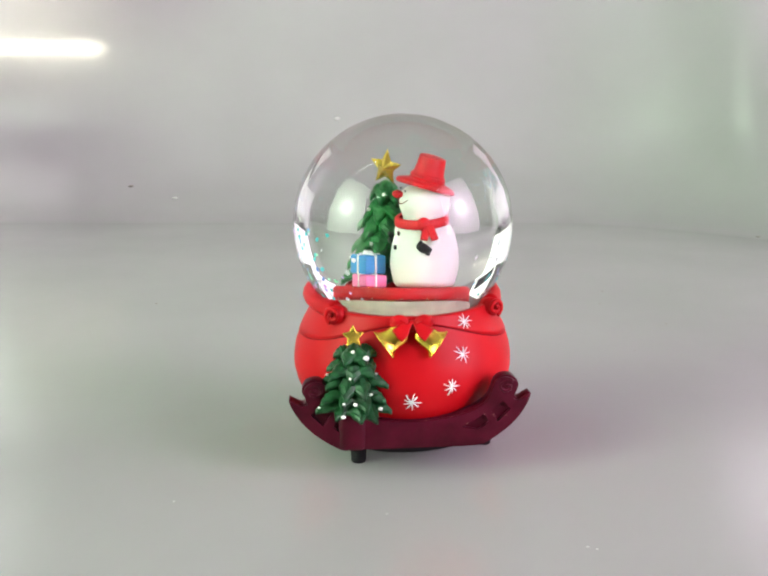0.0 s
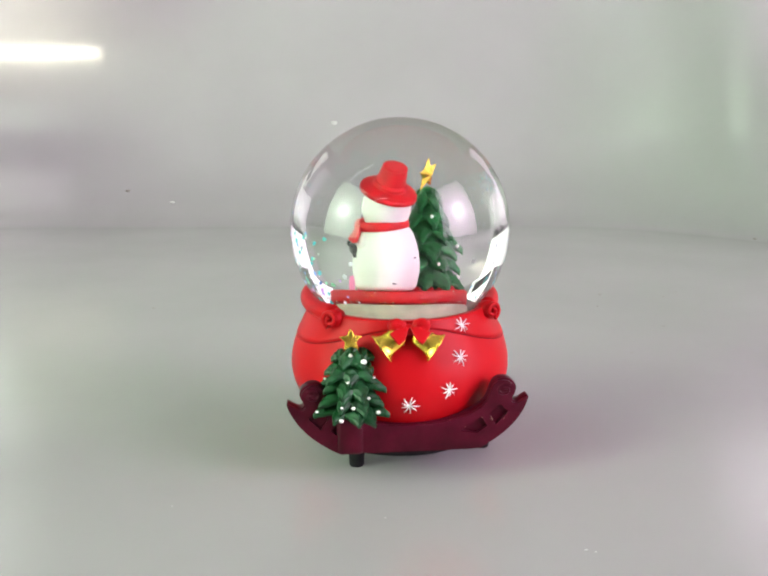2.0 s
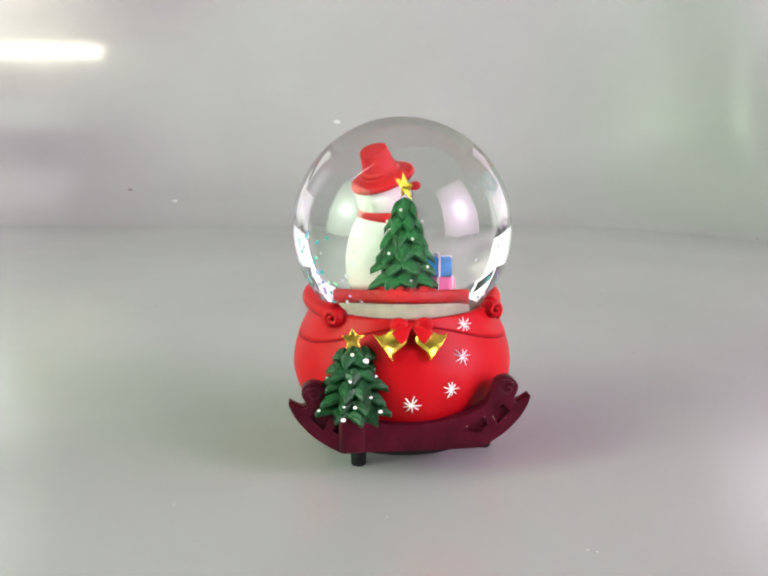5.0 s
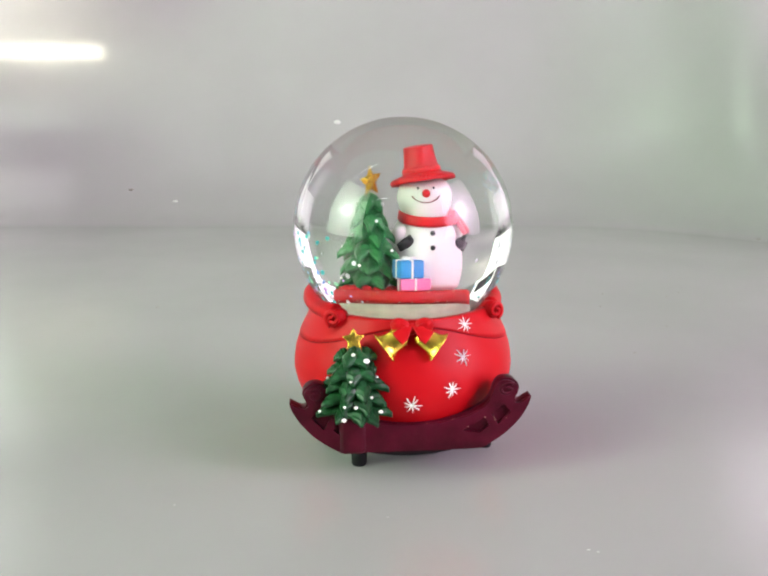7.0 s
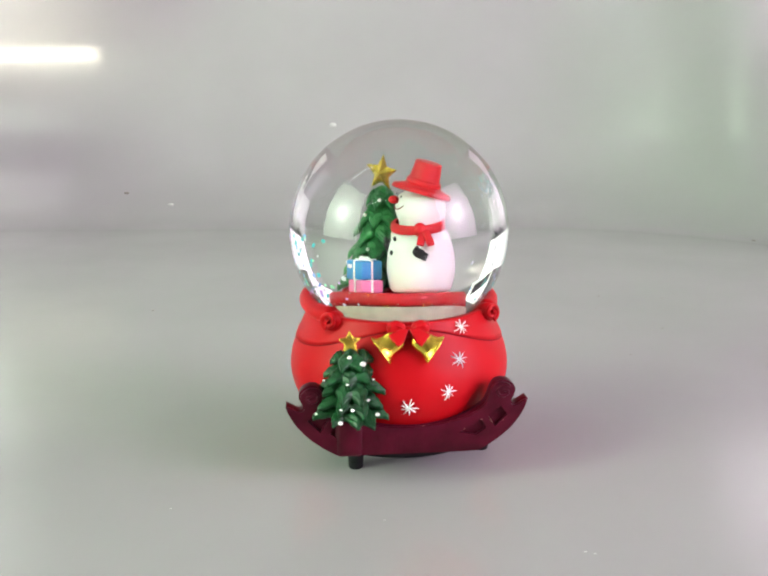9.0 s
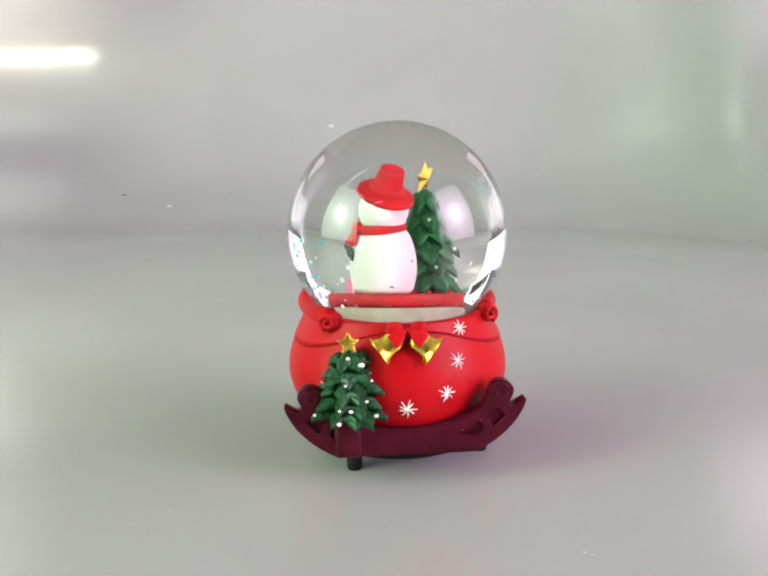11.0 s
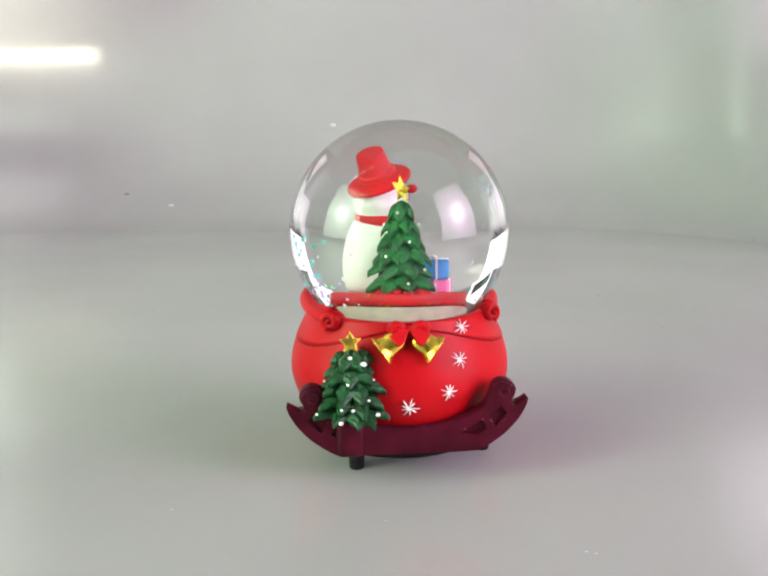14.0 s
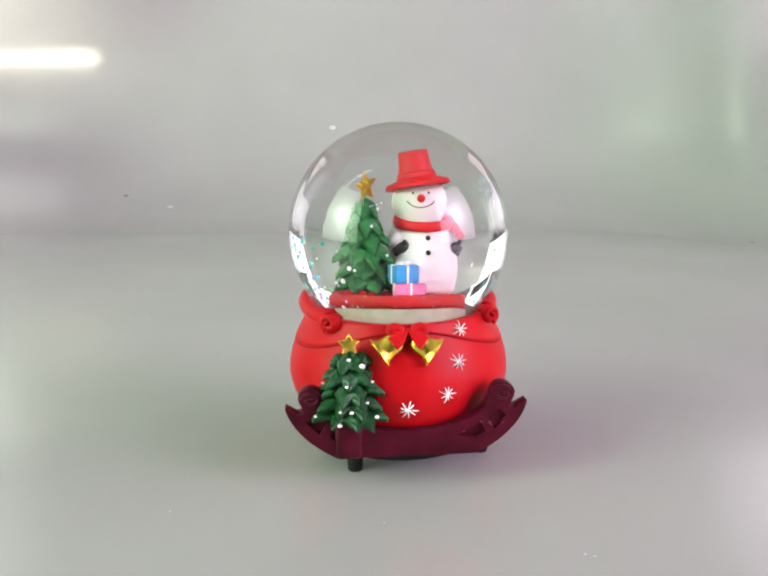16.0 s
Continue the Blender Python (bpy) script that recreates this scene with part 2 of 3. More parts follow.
def ceiling_tube(x, y):
    t = empty("ceiling_light", pose(x, y, 1.862, 0, 0, 6))
    part("tube", tube([(-0.55, 0, 0), (0.55, 0, 0)], 0.016, 12), CEILING_GLOW, t)
    part("batten", box(1.16, 0.06, 0.02, pose(0, 0, 0.028), 0.004), WHITE, t)
    for e in (-0.56, 0.56):
        part("socket", box(0.02, 0.04, 0.04, pose(e, 0, 0.004), 0.003), WHITE, t)
    tagged(t, "white fluorescent tube light on the ceiling", "ceiling light", "ceiling lights")


def dust():
    """Specks stuck to the sheet."""
    for light in (0, 1):
        bm = bmesh.new()
        for x, y, z, r, tilt, pale in SPECKS:
            if pale == light:
                ball(r, pose(x, y, z, tilt), (1.2, 0.8, 0.25), bm, 10, 6)
        tagged(part("dust", bm, FLUFF if light else GRIT), "pale fluff on the grey sheet" if light else "dark dust specks on the grey sheet", "dust", kind="stuff")


SPECKS = ((-0.3475, 0.7650, 0.0342, 0.0030, 35, 0),
          (-0.1861, 0.2621, 0, 0.00125, 0, 0),
          (0.2222, 0.2943, 0, 0.0011, 0, 0),
          (0.2368, 0.3083, 0, 0.0009, 0, 0),
          (0.2310, 0.3085, 0, 0.0007, 0, 0),
          (0.1933, 0.2037, 0, 0.0009, 0, 0),
          (0.1722, 0.3030, 0, 0.0012, 0, 0),
          (0.1602, 0.2619, 0, 0.0009, 0, 0),
          (0.1527, 0.1406, 0, 0.0008, 0, 0),
          (0.4098, 0.5606, 0.0012, 0.0020, 7, 0),
          (-0.2845, 0.7438, 0.0210, 0.0034, 27, 1),
          (-0.0735, 0.8299, 0.1202, 0.0042, 69, 1),
          (0.0032, -0.0137, 0, 0.00059, 0, 1),
          (0.0668, -0.1025, 0, 0.00058, 0, 1),
          (0.0700, -0.1040, 0, 0.0005, 0, 1),
          (-0.0073, -0.0774, 0, 0.0004, 0, 1),
          (-0.0947, -0.0668, 0, 0.00043, 0, 1))


def room():
    lo, hi = -0.76, 1.9
    for name, m, s in (("wall_north", (-0.25, 1.85, 0.57), (4.5, 0.1, 2.66)), ("wall_south", (-0.25, -4.05, 0.57), (4.5, 0.1, 2.66)),
                       ("wall_east", (1.95, -1.1, 0.57), (0.1, 5.8, 2.66)), ("wall_west", (-2.45, -1.1, 0.57), (0.1, 5.8, 2.66)),
                       ("floor", (-0.25, -1.1, lo - 0.05), (4.5, 6, 0.1)), ("ceiling", (-0.25, -1.1, hi + 0.05), (4.5, 6, 0.1))):
        tagged(part(name, box(*s, pose(*m)), PAINT, smooth=False), "plain pale grey painted surface", name.split("_")[0], kind="structure")
    t = empty("table", pose(0, -0.1, lo))
    part("tabletop", box(3.0, 2.9, 0.04, pose(0, -0.1, -lo - 0.0245), 0.004), WOOD, t)
    for x in (-1.4, 1.4):
        for y in (-1.4, 1.2):
            part("leg", box(0.06, 0.06, 0.715, pose(x, y, 0.3575), 0.004), WOOD, t)
    tagged(t, "plain pale laminate table under the grey sheet", "table")


# ---- the snow globe ----
CENTRE, RADIUS = 0.104, 0.050
SACK = [(0.0, 0.0135), (0.034, 0.0135), (0.0380, 0.0175), (0.0430, 0.0230), (0.0480, 0.0305), (0.0503, 0.0375), (0.0508, 0.0430), (0.0498, 0.0500),
        (0.0470, 0.0580), (0.0435, 0.0650), (0.0408, 0.0710)]


def sack_r(z):
    for (a, za), (b, zb) in zip(SACK[1:], SACK[2:]):
        if z <= zb:
            return a + (b - a) * (z - za) / (zb - za)
    return SACK[-1][0]


def on_sack(az, z, out=0.0):
    r = sack_r(z) + out
    return Vector((r * math.cos(az), r * math.sin(az), z))


def facing(az, z, out=0.0):
    """A pose on the sack: -y looks outward, z runs up the cloth."""
    p = on_sack(az, z, out)
    up = (on_sack(az, z + 0.003) - on_sack(az, z - 0.003)).normalized()
    n = Vector((math.cos(az), math.sin(az), 0))
    n = (n - up * n.dot(up)).normalized()
    x = (-n).cross(up)
    m = Matrix((x, -n, up)).transposed().to_4x4()
    m.translation = p
    return m


def smooth_profile(pts, steps=4):
    out = []
    for i in range(len(pts) - 1):
        p0, p1, p2, p3 = pts[max(0, i - 1)], pts[i], pts[i + 1], pts[min(len(pts) - 1, i + 2)]
        for k in range(steps):
            u = k / steps
            out.append(tuple(0.5 * (2 * b + (c - a) * u + (2 * a - 5 * b + 4 * c - d) * u * u + (3 * b - a - 3 * c + d) * u ** 3) for a, b, c, d in zip(p0, p1, p2, p3)))
    return out + [pts[-1]]


def crease(az):
    """The height of the collar's lower edge round the sack."""
    return 0.0560 + 0.0125 * max(0, math.cos(az + math.pi / 2)) ** 3


def smooth_loop(pts):
    """Rounds a closed outline a little."""
    out = []
    for i, p in enumerate(pts):
        a, b = pts[i - 1], pts[(i + 1) % len(pts)]
        out += [tuple(0.72 * c + 0.28 * d for c, d in zip(p, a)), tuple(0.72 * c + 0.28 * d for c, d in zip(p, b))]
    return out


def runner_outline():
    half = [(0.0, 0.0158), (0.0296, 0.0158), (0.0318, 0.0166), (0.0385, 0.0208), (0.0445, 0.0260), (0.0492, 0.0322), (0.0520, 0.0392), (0.0496, 0.0380), (0.0468, 0.0361), (0.0446, 0.0364),
            (0.0440, 0.0384), (0.0456, 0.0408), (0.0460, 0.0434), (0.0440, 0.0460), (0.0408, 0.0471), (0.0372, 0.0462), (0.0354, 0.0434), (0.0346, 0.0402), (0.0332, 0.0368), (0.0300, 0.0338),
            (0.0240, 0.0308), (0.0130, 0.0284), (0.0, 0.0276)]
    return half + [(-x, z) for x, z in half[::-1]][1:-1]


def snow_globe():
    g = empty("snow_globe", pose(0, 0, 0, 0, 0, 5))
    body = smooth_profile(SACK[1:])
    part("sack", lathe([(0, 0.0135)] + body + [(0.0388, 0.0712), (0.0378, 0.068), (0.0372, 0.05), (0, 0.049)], 96), RED, g, "red painted resin sack base")
    # collar with its drooping lower edge
    bm = bmesh.new()
    n, rows = 128, 7
    outer, inner = [], []
    for k in range(n):
        az = 2 * math.pi * k / n
        z0 = crease(az)
        for store, off in ((outer, 0.0004), (inner, -0.0008)):
            store.append([bm.verts.new(on_sack(az, z0 + (0.0712 - z0) * j / (rows - 1), off)) for j in range(rows)])
    for k in range(n):
        a, b = (k + 0) % n, (k + 1) % n
        for j in range(rows - 1):
            bm.faces.new((outer[a][j], outer[b][j], outer[b][j + 1], outer[a][j + 1]))
            bm.faces.new((inner[a][j], inner[b][j], inner[b][j + 1], inner[a][j + 1]))
        bm.faces.new((outer[a][0], outer[b][0], inner[b][0], inner[a][0]))
        bm.faces.new((outer[a][-1], outer[b][-1], inner[b][-1], inner[a][-1]))
    part("collar", bm, RED, g)
    # A thin dark red rod draws in the crease's darkness; nothing is cut in.
    groove = [on_sack(2 * math.pi * k / n, crease(2 * math.pi * k / n) - 0.0001, 0.0002) for k in range(n)]
    part("groove", tube(groove, 0.00024, 6, closed=True), RED_DEEP, g, "dark red line that darkens the crease under the collar")
    # rolled hem round the back, with curled ends
    pts, fat = [], []
    for k in range(61):
        az = radians(-28 + (208 - -28 + 14) * k / 60)
        pts.append((0.0420 * math.cos(az), 0.0420 * math.sin(az), 0.0722 + 0.0008 * math.sin(3 * az)))
        fat.append(1.0 + 0.1 * math.sin(5 * az))
    part("rolled_hem", tube(pts, 0.0040, 14, taper=fat), RED, g)
    for az_d in (-28, 222):
        az = radians(az_d)
        m = Matrix.Translation((0.0425 * math.cos(az), 0.0425 * math.sin(az), 0.0700)) @ pose(0, 0, 0, 0, 0, 28 if az_d < 0 else -34)
        s = 1 if az_d < 0 else -1
        spiral = [m @ Vector((s * (0.0005 + 0.0034 * (1 - u)) * math.cos(9.4 * u - 1.2), -0.0030 - 0.0012 * u, (0.0005 + 0.0034 * (1 - u)) * math.sin(9.4 * u - 1.2))) for u in [q / 40 for q in range(41)]]
        curl = part("curl", tube(spiral, 0.0012, 8, taper=[1 - 0.35 * q / 40 for q in range(41)]), RED, g)
        part("curl_core", tube([m @ Vector((0, 0.003, 0)), m @ Vector((0, -0.0028, 0))], 0.0040, 20), RED, curl)
    # glass, stopper, feet
    dome = part("glass_ball", ball(RADIUS, pose(0, 0, CENTRE), u=128, v=80), GLASS, g, "clear liquid-filled glass ball")
    dome.visible_shadow = False
    part("stopper", lathe([(0, 0.0796), (0.0207, 0.0796), (0.0213, 0.0770), (0.0235, 0.0738), (0.0275, 0.0712), (0.0300, 0.0690), (0.0300, 0.0665), (0, 0.0660)], 64), CREAM, g, "cream rubber stopper")
    for az, out in ((-131, 0.034), (-15, 0.0395), (109, 0.034)):
        a = radians(az)
        part("foot", lathe([(0, 0), (0.0030, 0), (0.0034, 0.0006), (0.0038, 0.0100), (0, 0.0100)], 24, at=pose(out * math.cos(a), out * math.sin(a), 0)), RUBBER, g, "short black rubber foot")
    # The plate is made wider and lower to stand in for shade below the sled.
    part("base_plate", lathe([(0, 0.0095), (0.0395, 0.0095), (0.0400, 0.0102), (0.0400, 0.0154), (0, 0.0154)], 64), RUBBER, g, "black underside plate, widened to darken the shaded gap under the sled")
    # sled
    slots = []
    for s in (-1, 1):
        slots.append([(s * x, z) for x, z in ((0.0340, 0.0318), (0.0392, 0.0358), (0.0424, 0.0322), (0.0372, 0.0268))])
        slots.append([(s * x, z) for x, z in ((0.0218, 0.0246), (0.0312, 0.0302), (0.0332, 0.0262), (0.0290, 0.0232))])
    sled = part("sled", box(0.058, 0.0840, 0.005, pose(0, 0, 0.0178), 0.001), MAROON, g, "maroon resin sled under the sack")
    for y, q in ((-0.0450, 1), (0.0300, 0.88)):
        outline = [(x * q, z) for x, z in smooth_loop(runner_outline())]
        out = 1 if y < 0 else -1
        run = part("runner", slab(smooth_loop(outline), (), 0.0056, 0.0009), MAROON, sled, at=pose(-0.0012, y, 0))
        rim = slab(smooth_loop([(x * 0.985, 0.0006 + z * 0.975) for x, z in outline]), [[(x * q, z) for x, z in h] for h in slots], 0.0022, 0.0006)
        part("carved_face", rim, MAROON, run, at=pose(0, -0.0034 * out, 0))
        for e in (-1, 1):
            scroll = [((e * (0.0406 + (0.0036 - 0.0026 * u) * math.cos(7.5 * u + 0.8))) * q, -0.0045 * out, 0.0422 + (0.0030 - 0.0024 * u) * math.sin(7.5 * u + 0.8)) for u in [k / 24 for k in range(25)]]
            part("scroll", tube(scroll, 0.0006, 6), MAROON, run)
    for x, z, w in ((0.0338, 0.0300, 1.8), (0.0343, 0.0290, 1.2), (0.0392, 0.0296, 0.9), (0.0226, 0.0262, 1.6), (0.0300, 0.0303, 1.3), (0.0050, 0.0278, 2.0), (0.0160, 0.0292, 1.4)):
        part("worn_chip", ball(0.0003, pose(x, -0.0497 if x > 0.02 else -0.0488, z, 0, -35, 0), (w, 0.5, 0.7), u=8, v=6), CHIP, sled, "paler worn chip in the paint")
    front_tree(g)
    bow_and_bells(g)
    for az, z, r in FLAKES:
        flake(g, radians(az), z, r)
    return tagged(g, "christmas snow globe with red sack base on a maroon sled", "snow globe")


FLAKES = ((-58.5, 0.0676, 0.0040), (-64, 0.0552, 0.0041), (-72, 0.0427, 0.0040), (-91.5, 0.0368, 0.0042))


def flake(g, az, z, r):
    m = facing(az, z, 0.0012 if z > 0.06 else 0.0004)
    bm = bmesh.new()
    rnd = random.Random(int(z * 1e5))
    for k in range(9):
        a = 2 * math.pi * k / 9 + rnd.uniform(-0.16, 0.16)
        q = r * rnd.uniform(0.72, 1.08)
        tube([m @ Vector((0.0003 * math.cos(a), 0, 0.0003 * math.sin(a))), m @ Vector((0.6 * q * math.cos(a + 0.05), -0.0002, 0.6 * q * math.sin(a + 0.05))), m @ Vector((q * math.cos(a), 0.0002, q * math.sin(a)))], rnd.uniform(0.0002, 0.00031), 6, bm, taper=[1.1, 1, 0.6])
    ball(0.0006, m, bm=bm, u=8, v=6)
    part("snowflake", bm, WHITE, g, "raised white painted snowflake")


FRONT_DOTS = ((-0.0259, -0.0517, 0.0600, 0.0008), (-0.0204, -0.0513, 0.0570, 0.0012), (-0.0162, -0.0509, 0.0501, 0.0006), (-0.0365, -0.0500, 0.0500, 0.0006), (-0.0272, -0.0560, 0.0499, 0.0006),
              (-0.0188, -0.0572, 0.0433, 0.0007), (-0.0254, -0.0600, 0.0402, 0.0008), (-0.0303, -0.0609, 0.0353, 0.0009), (-0.0150, -0.0576, 0.0372, 0.0009), (-0.0399, -0.0516, 0.0360, 0.0008),
              (-0.0300, -0.0596, 0.0405, 0.0006))


def front_tree(g):
    rnd = random.Random(4)
    cx, cy = -0.0250, -0.0445
    t = part("relief_tree", lathe([(0, 0.033), (0.007, 0.033), (0.0052, 0.048), (0.002, 0.064), (0, 0.065)], 20, at=pose(cx, cy, 0)), GREEN, g, "dark green resin christmas tree on the sled")
    levels = ((0.0386, 0.0170, 7, 0.0054, 0.0048), (0.0438, 0.0164, 6, 0.0060, 0.0048), (0.0490, 0.0146, 6, 0.0060, 0.0043), (0.0542, 0.0124, 5, 0.0058, 0.0039), (0.0592, 0.0094, 4, 0.0046, 0.0034))
    for z, r, n, droop, w in levels:
        bm = bmesh.new()
        tier(bm, z, 0.003, r, n, droop, w, rnd, math.pi - 0.1, math.pi + 0.2, (cx, cy), 0.6)
        part("tier", bm, GREEN, t)
    for x, y, z, r in FRONT_DOTS:
        part("snow_dot", ball(r, pose(x, y, z), (1.15, 0.8, 0.9), u=10, v=8), WHITE, t)
    tips = [((0.0050 if k % 2 == 0 else 0.0025) * math.cos(math.pi / 2 + math.pi * k / 5), (0.0050 if k % 2 == 0 else 0.0025) * math.sin(math.pi / 2 + math.pi * k / 5)) for k in range(10)]
    part("star", slab(tips, (), 0.0022, 0.0005), GOLD, t, "gold painted star", at=pose(cx - 0.0005, cy - 0.0035, 0.0655, -12, 0, 4))
    part("trunk", box(0.0118, 0.010, 0.0185, pose(cx - 0.0012, -0.0455, 0.0245), 0.0022), MAROON, t, "maroon trunk block")


def bow_and_bells(g):
    m = facing(radians(-91), 0.0682, 0.0018)
    bow = part("bow", ball(0.0026, m, (1, 0.8, 0.95)), RED, g, "small red bow")
    for s in (-1, 1):
        loop = ball(0.0040, m @ pose(s * 0.0050, -0.0006, 0.0014, 0, s * -12, 0), (1.05, 0.55, 0.82))
        ball(0.0024, m @ pose(s * 0.0064, -0.0014, 0.0020), (0.9, 0.7, 0.8), loop)
        for q in (-0.3, 0.5):
            tube([m @ Vector((s * (0.0020 + 0.0012 * k), -0.0030 + 0.0001 * k, 0.0008 + q * 0.0009 * k)) for k in range(5)], 0.0004, 6, loop, taper=[0.5, 1, 1, 0.8, 0.3])
        part("loop", loop, RED, bow)
        tail = slab([(0, 0.0005), (s * 0.0040, 0.0002), (s * 0.0088, -0.0022), (s * 0.0070, -0.0046), (s * 0.0048, -0.0074), (s * 0.0024, -0.0052)], (), 0.0016, 0.0004)
        tail.transform(m @ pose(0, -0.0034, 0, -14))
        part("tail", tail, RED, bow)
        b = facing(radians(-91.6 + s * 8.8), 0.0638, 0.0026) @ pose(0, 0, 0, 0, 180 - s * 52, 0) @ Matrix.Scale(1.14, 4)
        bell = part("bell", lathe(smooth_profile([(0.0004, -0.0052), (0.0026, -0.0046), (0.0038, -0.0025), (0.0040, 0.0008), (0.0047, 0.0030), (0.0062, 0.0044), (0.0058, 0.0046), (0.0040, 0.0025), (0.0004, 0.0010)], 3), 32, at=b @ Matrix.Diagonal((1, 0.62, 1, 1))), GOLD, g, "gold painted bell")
        part("clapper", ball(0.0013, b @ pose(0, 0, 0.0038)), GOLD, bell)


def glitter(g):
    """Iridescent flakes that cling to the inside of the glass."""
    rnd = random.Random(12)
    bm = bmesh.new()
    spots = [(a + e * abs(rnd.gauss(0.42, 0.26)), rnd.uniform(-0.62, 0.04), 0.0013) for a, e in ((math.pi, 1), (0, -1)) for k in range(70)]
    spots += [(-0.62 + rnd.gauss(0, 0.10), 0.50 + rnd.gauss(0, 0.07), 0.0003) for k in range(150)]
    for az, lat, size in spots:
        m = pose(0, 0, CENTRE) @ Euler((0, -lat, az)).to_matrix().to_4x4() @ pose(0.0484, 0, 0, rnd.uniform(-30, 30), 90 + rnd.uniform(-35, 35), rnd.uniform(0, 60))
        r = size * rnd.uniform(0.5, 1.1)
        lathe([(0, -0.00006), (r, -0.00006), (r, 0.00006), (0, 0.00006)], 6, bm, m)
    return tagged(part("glitter", bm, GLITTER, g, "iridescent cyan glitter on the glass", smooth=False), kind="stuff")


# ---- the turntable inside the ball ----
TOP = 0.083


def polar(az, r, z=0.0):
    return Vector((r * math.cos(radians(az)), r * math.sin(radians(az)), z))


def turntable(g):
    d = part("turntable", lathe([(0, -0.005), (0.0220, -0.005), (0.0226, -0.0044), (0.0226, -0.0006), (0.0221, 0), (0, 0)], 72), RED_FELT, g, "red turning disc with the figures")
    rnd = random.Random(21)
    for k in range(26):
        part("worn_nick", ball(0.0003, Matrix.Translation(polar(k * 13.8 + rnd.uniform(-6, 6), 0.0224, -0.0047 if k % 3 else -0.0005)), (rnd.uniform(0.7, 2.0), 1, 0.6), u=8, v=6), CREAM, d, "pale nick in the red paint")
    snowman(d)
    inner_tree(d)
    gifts(d)
    fit = pose(0, 0, CENTRE - TOP) @ Matrix.Scale(0.912, 4) @ pose(0, 0, TOP - CENTRE)
    for o in (d, *d.children):
        o.data.transform(fit)
    return d


def mitten(m, s):
    """A palm with a thumb and a ragged edge of short fingers."""
    bm = ball(0.0023, m, (1.2, 0.7, 0.85))
    ball(0.0010, m @ pose(-s * 0.0016, -0.0010, 0.0018), (0.9, 0.8, 1.3), bm, 10, 8)
    for k in range(3):
        ball(0.0009, m @ pose(s * 0.0024, -0.0004, -0.0012 + 0.0011 * k), (1.3, 0.8, 0.7), bm, 10, 8)
    return bm


def snowman(d):
    p = polar(42, 0.0100)
    base = Matrix.Translation(p) @ pose(0, 0, 0, 0, 0, 5)
    prof = smooth_profile([(0.0004, 0.0003), (0.0092, 0.0004), (0.0112, 0.0040), (0.0119, 0.0090), (0.0113, 0.0150), (0.0096, 0.0205), (0.0076, 0.0238), (0.0080, 0.0262), (0.0089, 0.0290), (0.0086, 0.0320), (0.0072, 0.0346), (0.0038, 0.0356), (0.0003, 0.0359)], 4)
    part("snowman", lathe(prof, 48, at=base), SNOW, d, "white painted snowman figure")
    for x, y, z, w in ((-0.0065, 0.0096, 0.0125, 1.6), (0.0018, 0.0107, 0.0030, 2.6)):
        part("scuff", ball(0.0005, base @ pose(x, y, z), (w, 0.5, 0.6), u=8, v=6), BLACK, d)
    hat = base @ pose(-0.0006, 0.0006, 0.0361, -18, -7, 0)
    part("hat", lathe(smooth_profile([(0.0003, 0.0002), (0.0070, -0.0002), (0.0100, -0.0014), (0.0106, -0.0006), (0.0100, 0.0004), (0.0070, 0.0014), (0.0061, 0.0022), (0.0053, 0.0050), (0.0048, 0.0094), (0.0043, 0.0104), (0.0003, 0.0105)], 3), 40, at=hat), RED_FELT, d, "red top hat tilted back")
    part("hat_band", lathe([(0.0061, 0.0020), (0.0064, 0.0023), (0.0060, 0.0037), (0.0055, 0.0038)], 40, at=hat), RED_FELT, d)
    part("scarf", lathe([(0.0076, 0.0222), (0.0092, 0.0222), (0.0096, 0.0230), (0.0094, 0.0250), (0.0088, 0.0256), (0.0078, 0.0254)], 40, at=base @ pose(0, 0, 0, 3, 2)), RED_FELT, d, "red scarf")
    part("scarf_knot", ball(0.0026, base @ pose(0.0090, -0.0026, 0.0236), (0.8, 1, 1)), RED_FELT, d)
    for dy, out in ((-0.0026, 0.0), (0.0022, 0.0008)):
        m = base @ pose(0.0114 + out, -0.0012 + dy * 0.5, 0.0208, dy * 7000, -30, 0)
        part("scarf_tail", box(0.0015, 0.0029, 0.0062, m, 0.0005), RED_FELT, d)
    nose = [base @ Vector((0, -0.0084 - 0.0034 * u, 0.0332 + 0.0005 * u)) for u in (0, 0.3, 0.6, 0.85, 1)]
    part("nose", tube(nose, 0.0014, 12, taper=[0.8, 1.05, 1.05, 0.8, 0.3]), RED_FELT, d, "blunt red nose")
    for s in (-1, 1):
        part("eye", ball(0.00045, base @ pose(s * 0.0027, -0.0079, 0.0349), (1, 0.6, 1.1), u=10, v=8), BLACK, d)
        part("arm", ball(0.0034, base @ pose(0.0092 if s > 0 else -0.0088, 0.0002 if s > 0 else -0.0050, 0.0186, 30, s * -20, 0), (0.75, 0.9, 1.1)), SNOW, d)
        mit = base @ pose(0.0114 if s > 0 else -0.0066, -0.0034 if s > 0 else -0.0092, 0.0152 if s > 0 else 0.0163, 20, s * 25, 70 if s > 0 else 0)
        part("mitten", mitten(mit, s), BLACK, d, "black mitten")
    for z in (0.0147, 0.0196):
        part("button", ball(0.0009, base @ pose(0.0022, -0.0114 + (z - 0.0147) * 0.26, z), (1, 0.6, 1), u=12, v=8), BLACK, d)
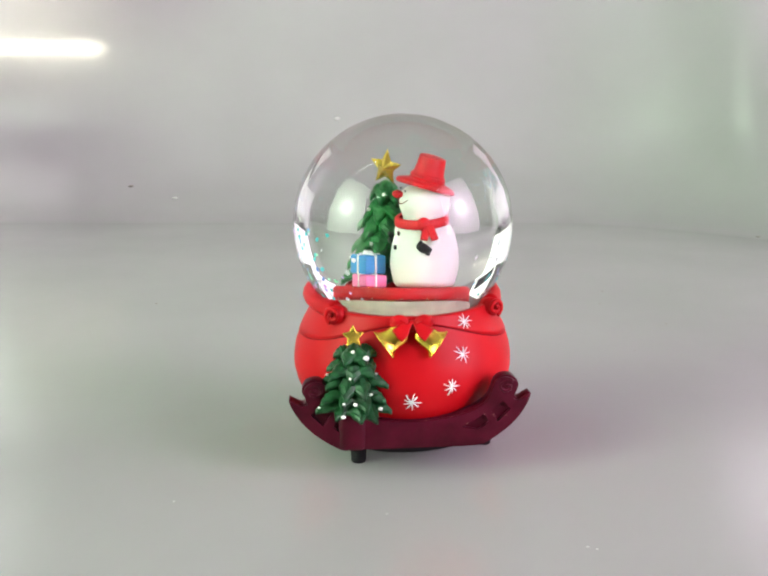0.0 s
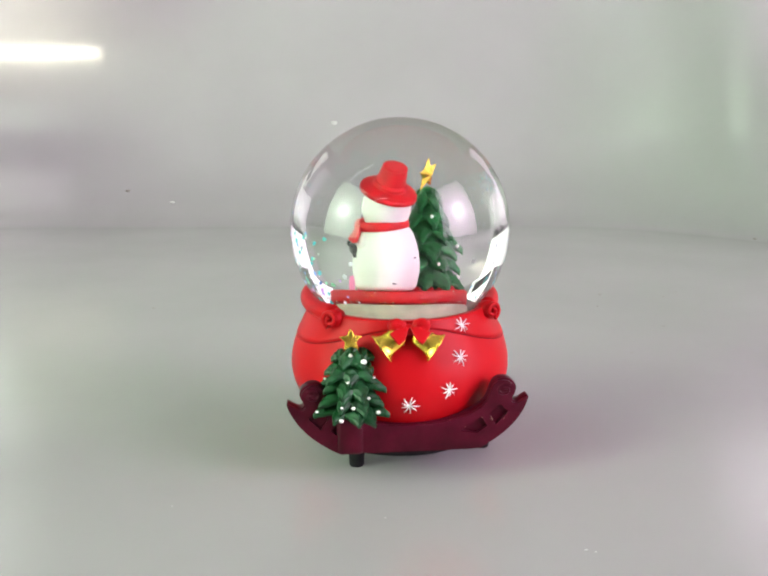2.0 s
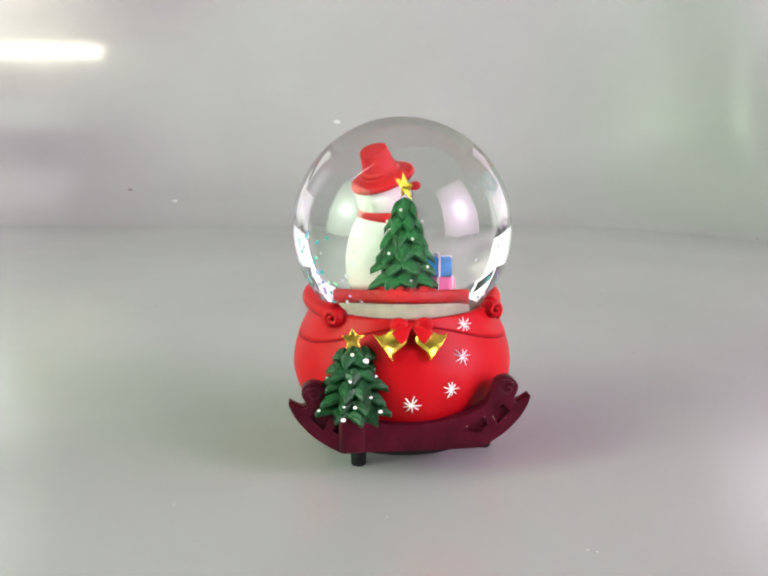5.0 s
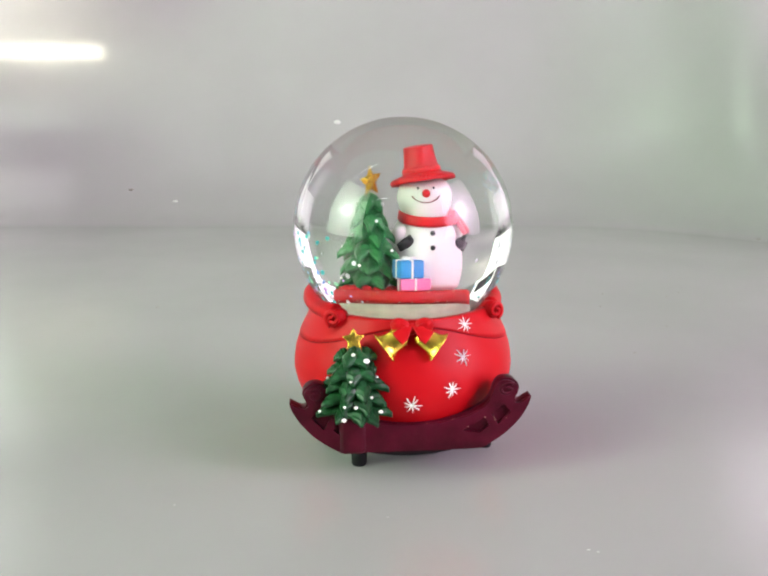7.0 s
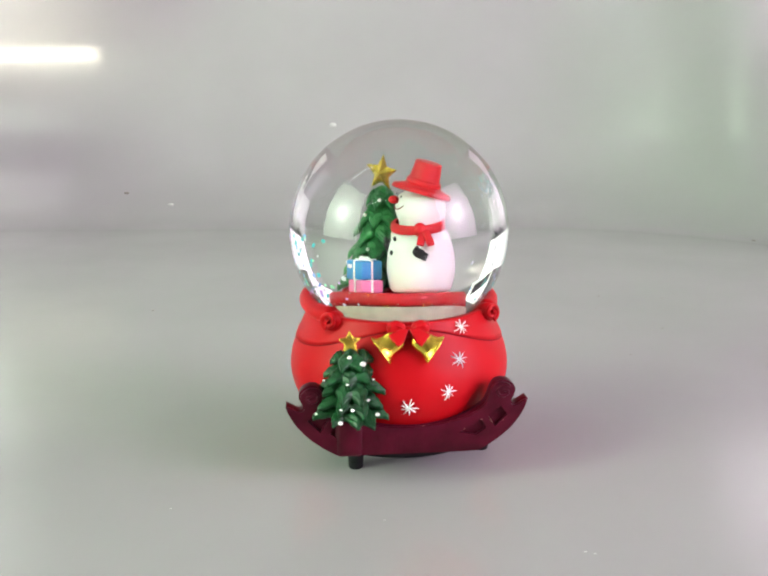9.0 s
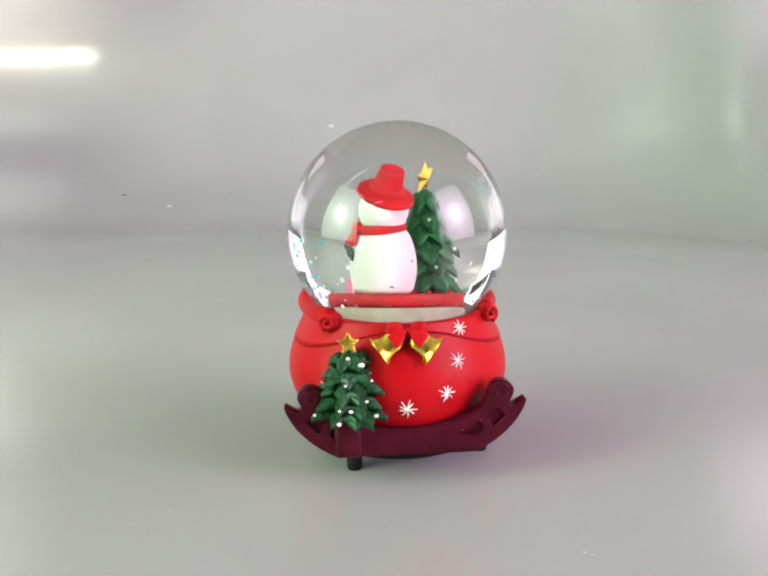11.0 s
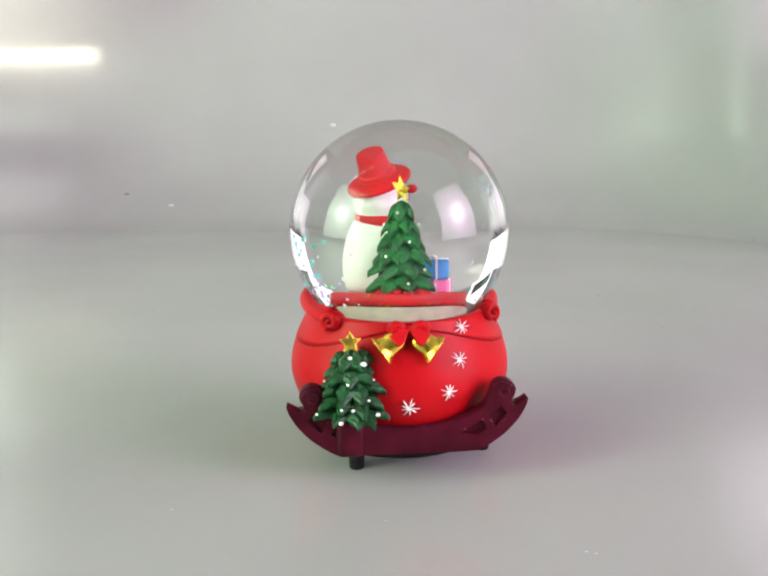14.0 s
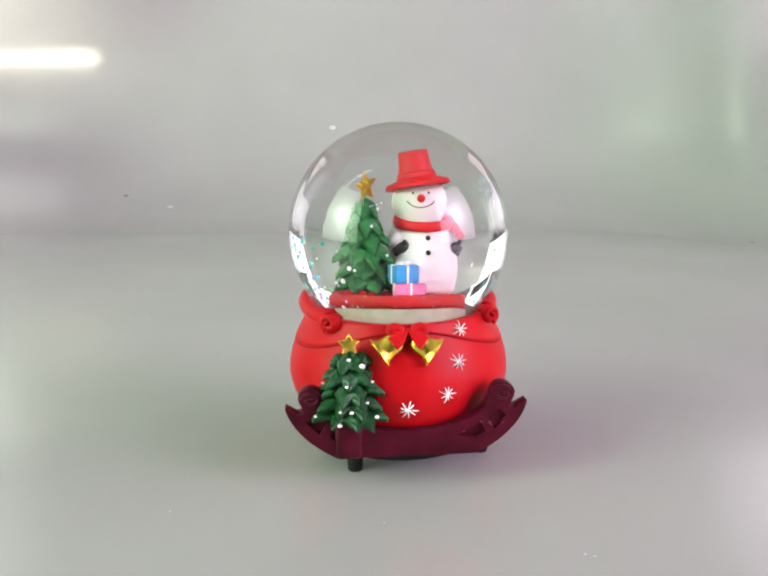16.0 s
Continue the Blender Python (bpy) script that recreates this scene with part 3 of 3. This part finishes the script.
    smile = [base @ Vector((0.0056 * math.sin(a), -0.0091 * math.cos(a * 0.62) - 0.0001, 0.0300 + 0.0020 * (abs(a) / 1.0) ** 2)) for a in [-1 + 0.2 * k for k in range(11)]]
    part("smile", tube(smile, 0.00018, 6), RED_DEEP, d)


def inner_tree(d):
    rnd = random.Random(9)
    c = polar(-165, 0.0114)
    bm = lathe([(0, 0.0005), (0.0065, 0.0005), (0.0052, 0.014), (0.002, 0.033), (0, 0.034)], 20, at=Matrix.Translation(c))
    levels = ((0.0066, 0.0126, 8, 0.0052, 0.0042), (0.0118, 0.0114, 7, 0.0054, 0.0040), (0.0170, 0.0106, 7, 0.0054, 0.0036), (0.0222, 0.0086, 6, 0.0052, 0.0031), (0.0270, 0.0068, 6, 0.0048, 0.0026), (0.0316, 0.0048, 5, 0.0040, 0.0021))
    for i, (z, r, n, droop, w) in enumerate(levels):
        tier(bm, z, 0.002, r, n, droop, w, rnd, i * 0.5, center=(c.x, c.y))
    skirt = bmesh.new()
    for k in range(14):
        ball(rnd.uniform(0.0014, 0.0022), Matrix.Translation(c + polar(k * 25.7, rnd.uniform(0.0085, 0.0105), 0.0004)), (1, 1, 0.7), skirt, 10, 6)
    part("tree_skirt", skirt, RED_FELT, d, "lumpy red skirt under the tree")
    part("tree", bm, GREEN_INNER, d, "green resin christmas tree")
    part("star", star_mesh(0.0060, 0.0029, 0.0019, at=Matrix.Translation(c + Vector((0, 0, 0.0378))) @ pose(0, 0, 0, -8, 0, 44)), GOLD, d, "gold painted star", smooth=False)
    for i, (z, r, n, droop, w) in enumerate(levels):
        for k in range(2):
            az = 70 * i + 180 * k + rnd.uniform(-25, 25)
            part("ornament", ball(0.0006, Matrix.Translation(c + polar(az, r * 0.92, z - droop * 0.75 + 0.0014)), u=8, v=6), WHITE, d)


def gifts(d):
    c = polar(-73, 0.0126)
    for name, mat, w, dep, h, z, turn in (("pink_gift", PINK, 0.0113, 0.0086, 0.0046, 0.0, 8), ("blue_gift", BLUE, 0.0092, 0.0088, 0.0066, 0.0047, 20)):
        m = Matrix.Translation(c) @ pose(0.0006 if mat is PINK else -0.0016, 0, z + h / 2, 0, 0, turn)
        part(name, box(w, dep, h, m, 0.0006), mat, d, "small " + name.split("_")[0] + " gift box")
        rb = bmesh.new()
        box(0.0008, dep + 0.0006, h + 0.0006, m, 0.0002, rb)
        box(w + 0.0006, 0.0008, h + 0.0006, m, 0.0002, rb)
        if mat is BLUE:
            for s in (-1, 1):
                ball(0.0012, m @ pose(s * 0.0013, 0, h / 2 + 0.0006), (1.3, 0.8, 0.7), rb, 10, 8)
        part("ribbon", rb, WHITE, d, "white ribbon")


sweep()
for side, front, core, rear, tint in ((-1, LEFT_GLOW, LEFT_CORE, LEFT_FILL, "greenish"), (1, RIGHT_GLOW, RIGHT_CORE, RIGHT_FILL, "pinkish")):
    light_panel(side * 1.24, -0.66, side * -118, 1.03, 1.335, 0.045, front, "bright " + tint + " white light panel on black feet", "bright panels", core)
    # Two unseen rear panels a side are added to whiten the ball's edges.
    light_panel(side * 0.630, 0.42, side * -92.9, 0.42, 0.23, 0.045, rear, "low added dim " + tint + " white light panel on black feet", "dim panels")
    light_panel(side * 0.680, 0.94, side * -92.9, 0.58, 0.62, 0.045, rear, "tall added dim " + tint + " white light panel on black feet", "dim panels")
for x, y in ((-1.24, -0.38), (-1.19, -2.21)):
    ceiling_tube(x, y)
dust()
led_tube()
room()
globe = snow_globe()
table_turn = turntable(globe)
glitter(globe)


def motions():
    walk(table_turn, [(t * 0.5, pose(-0.0003, 0, TOP, 0, 0, -40 * (t * 0.5 - 7) - 5)) for t in range(33)])


motions()
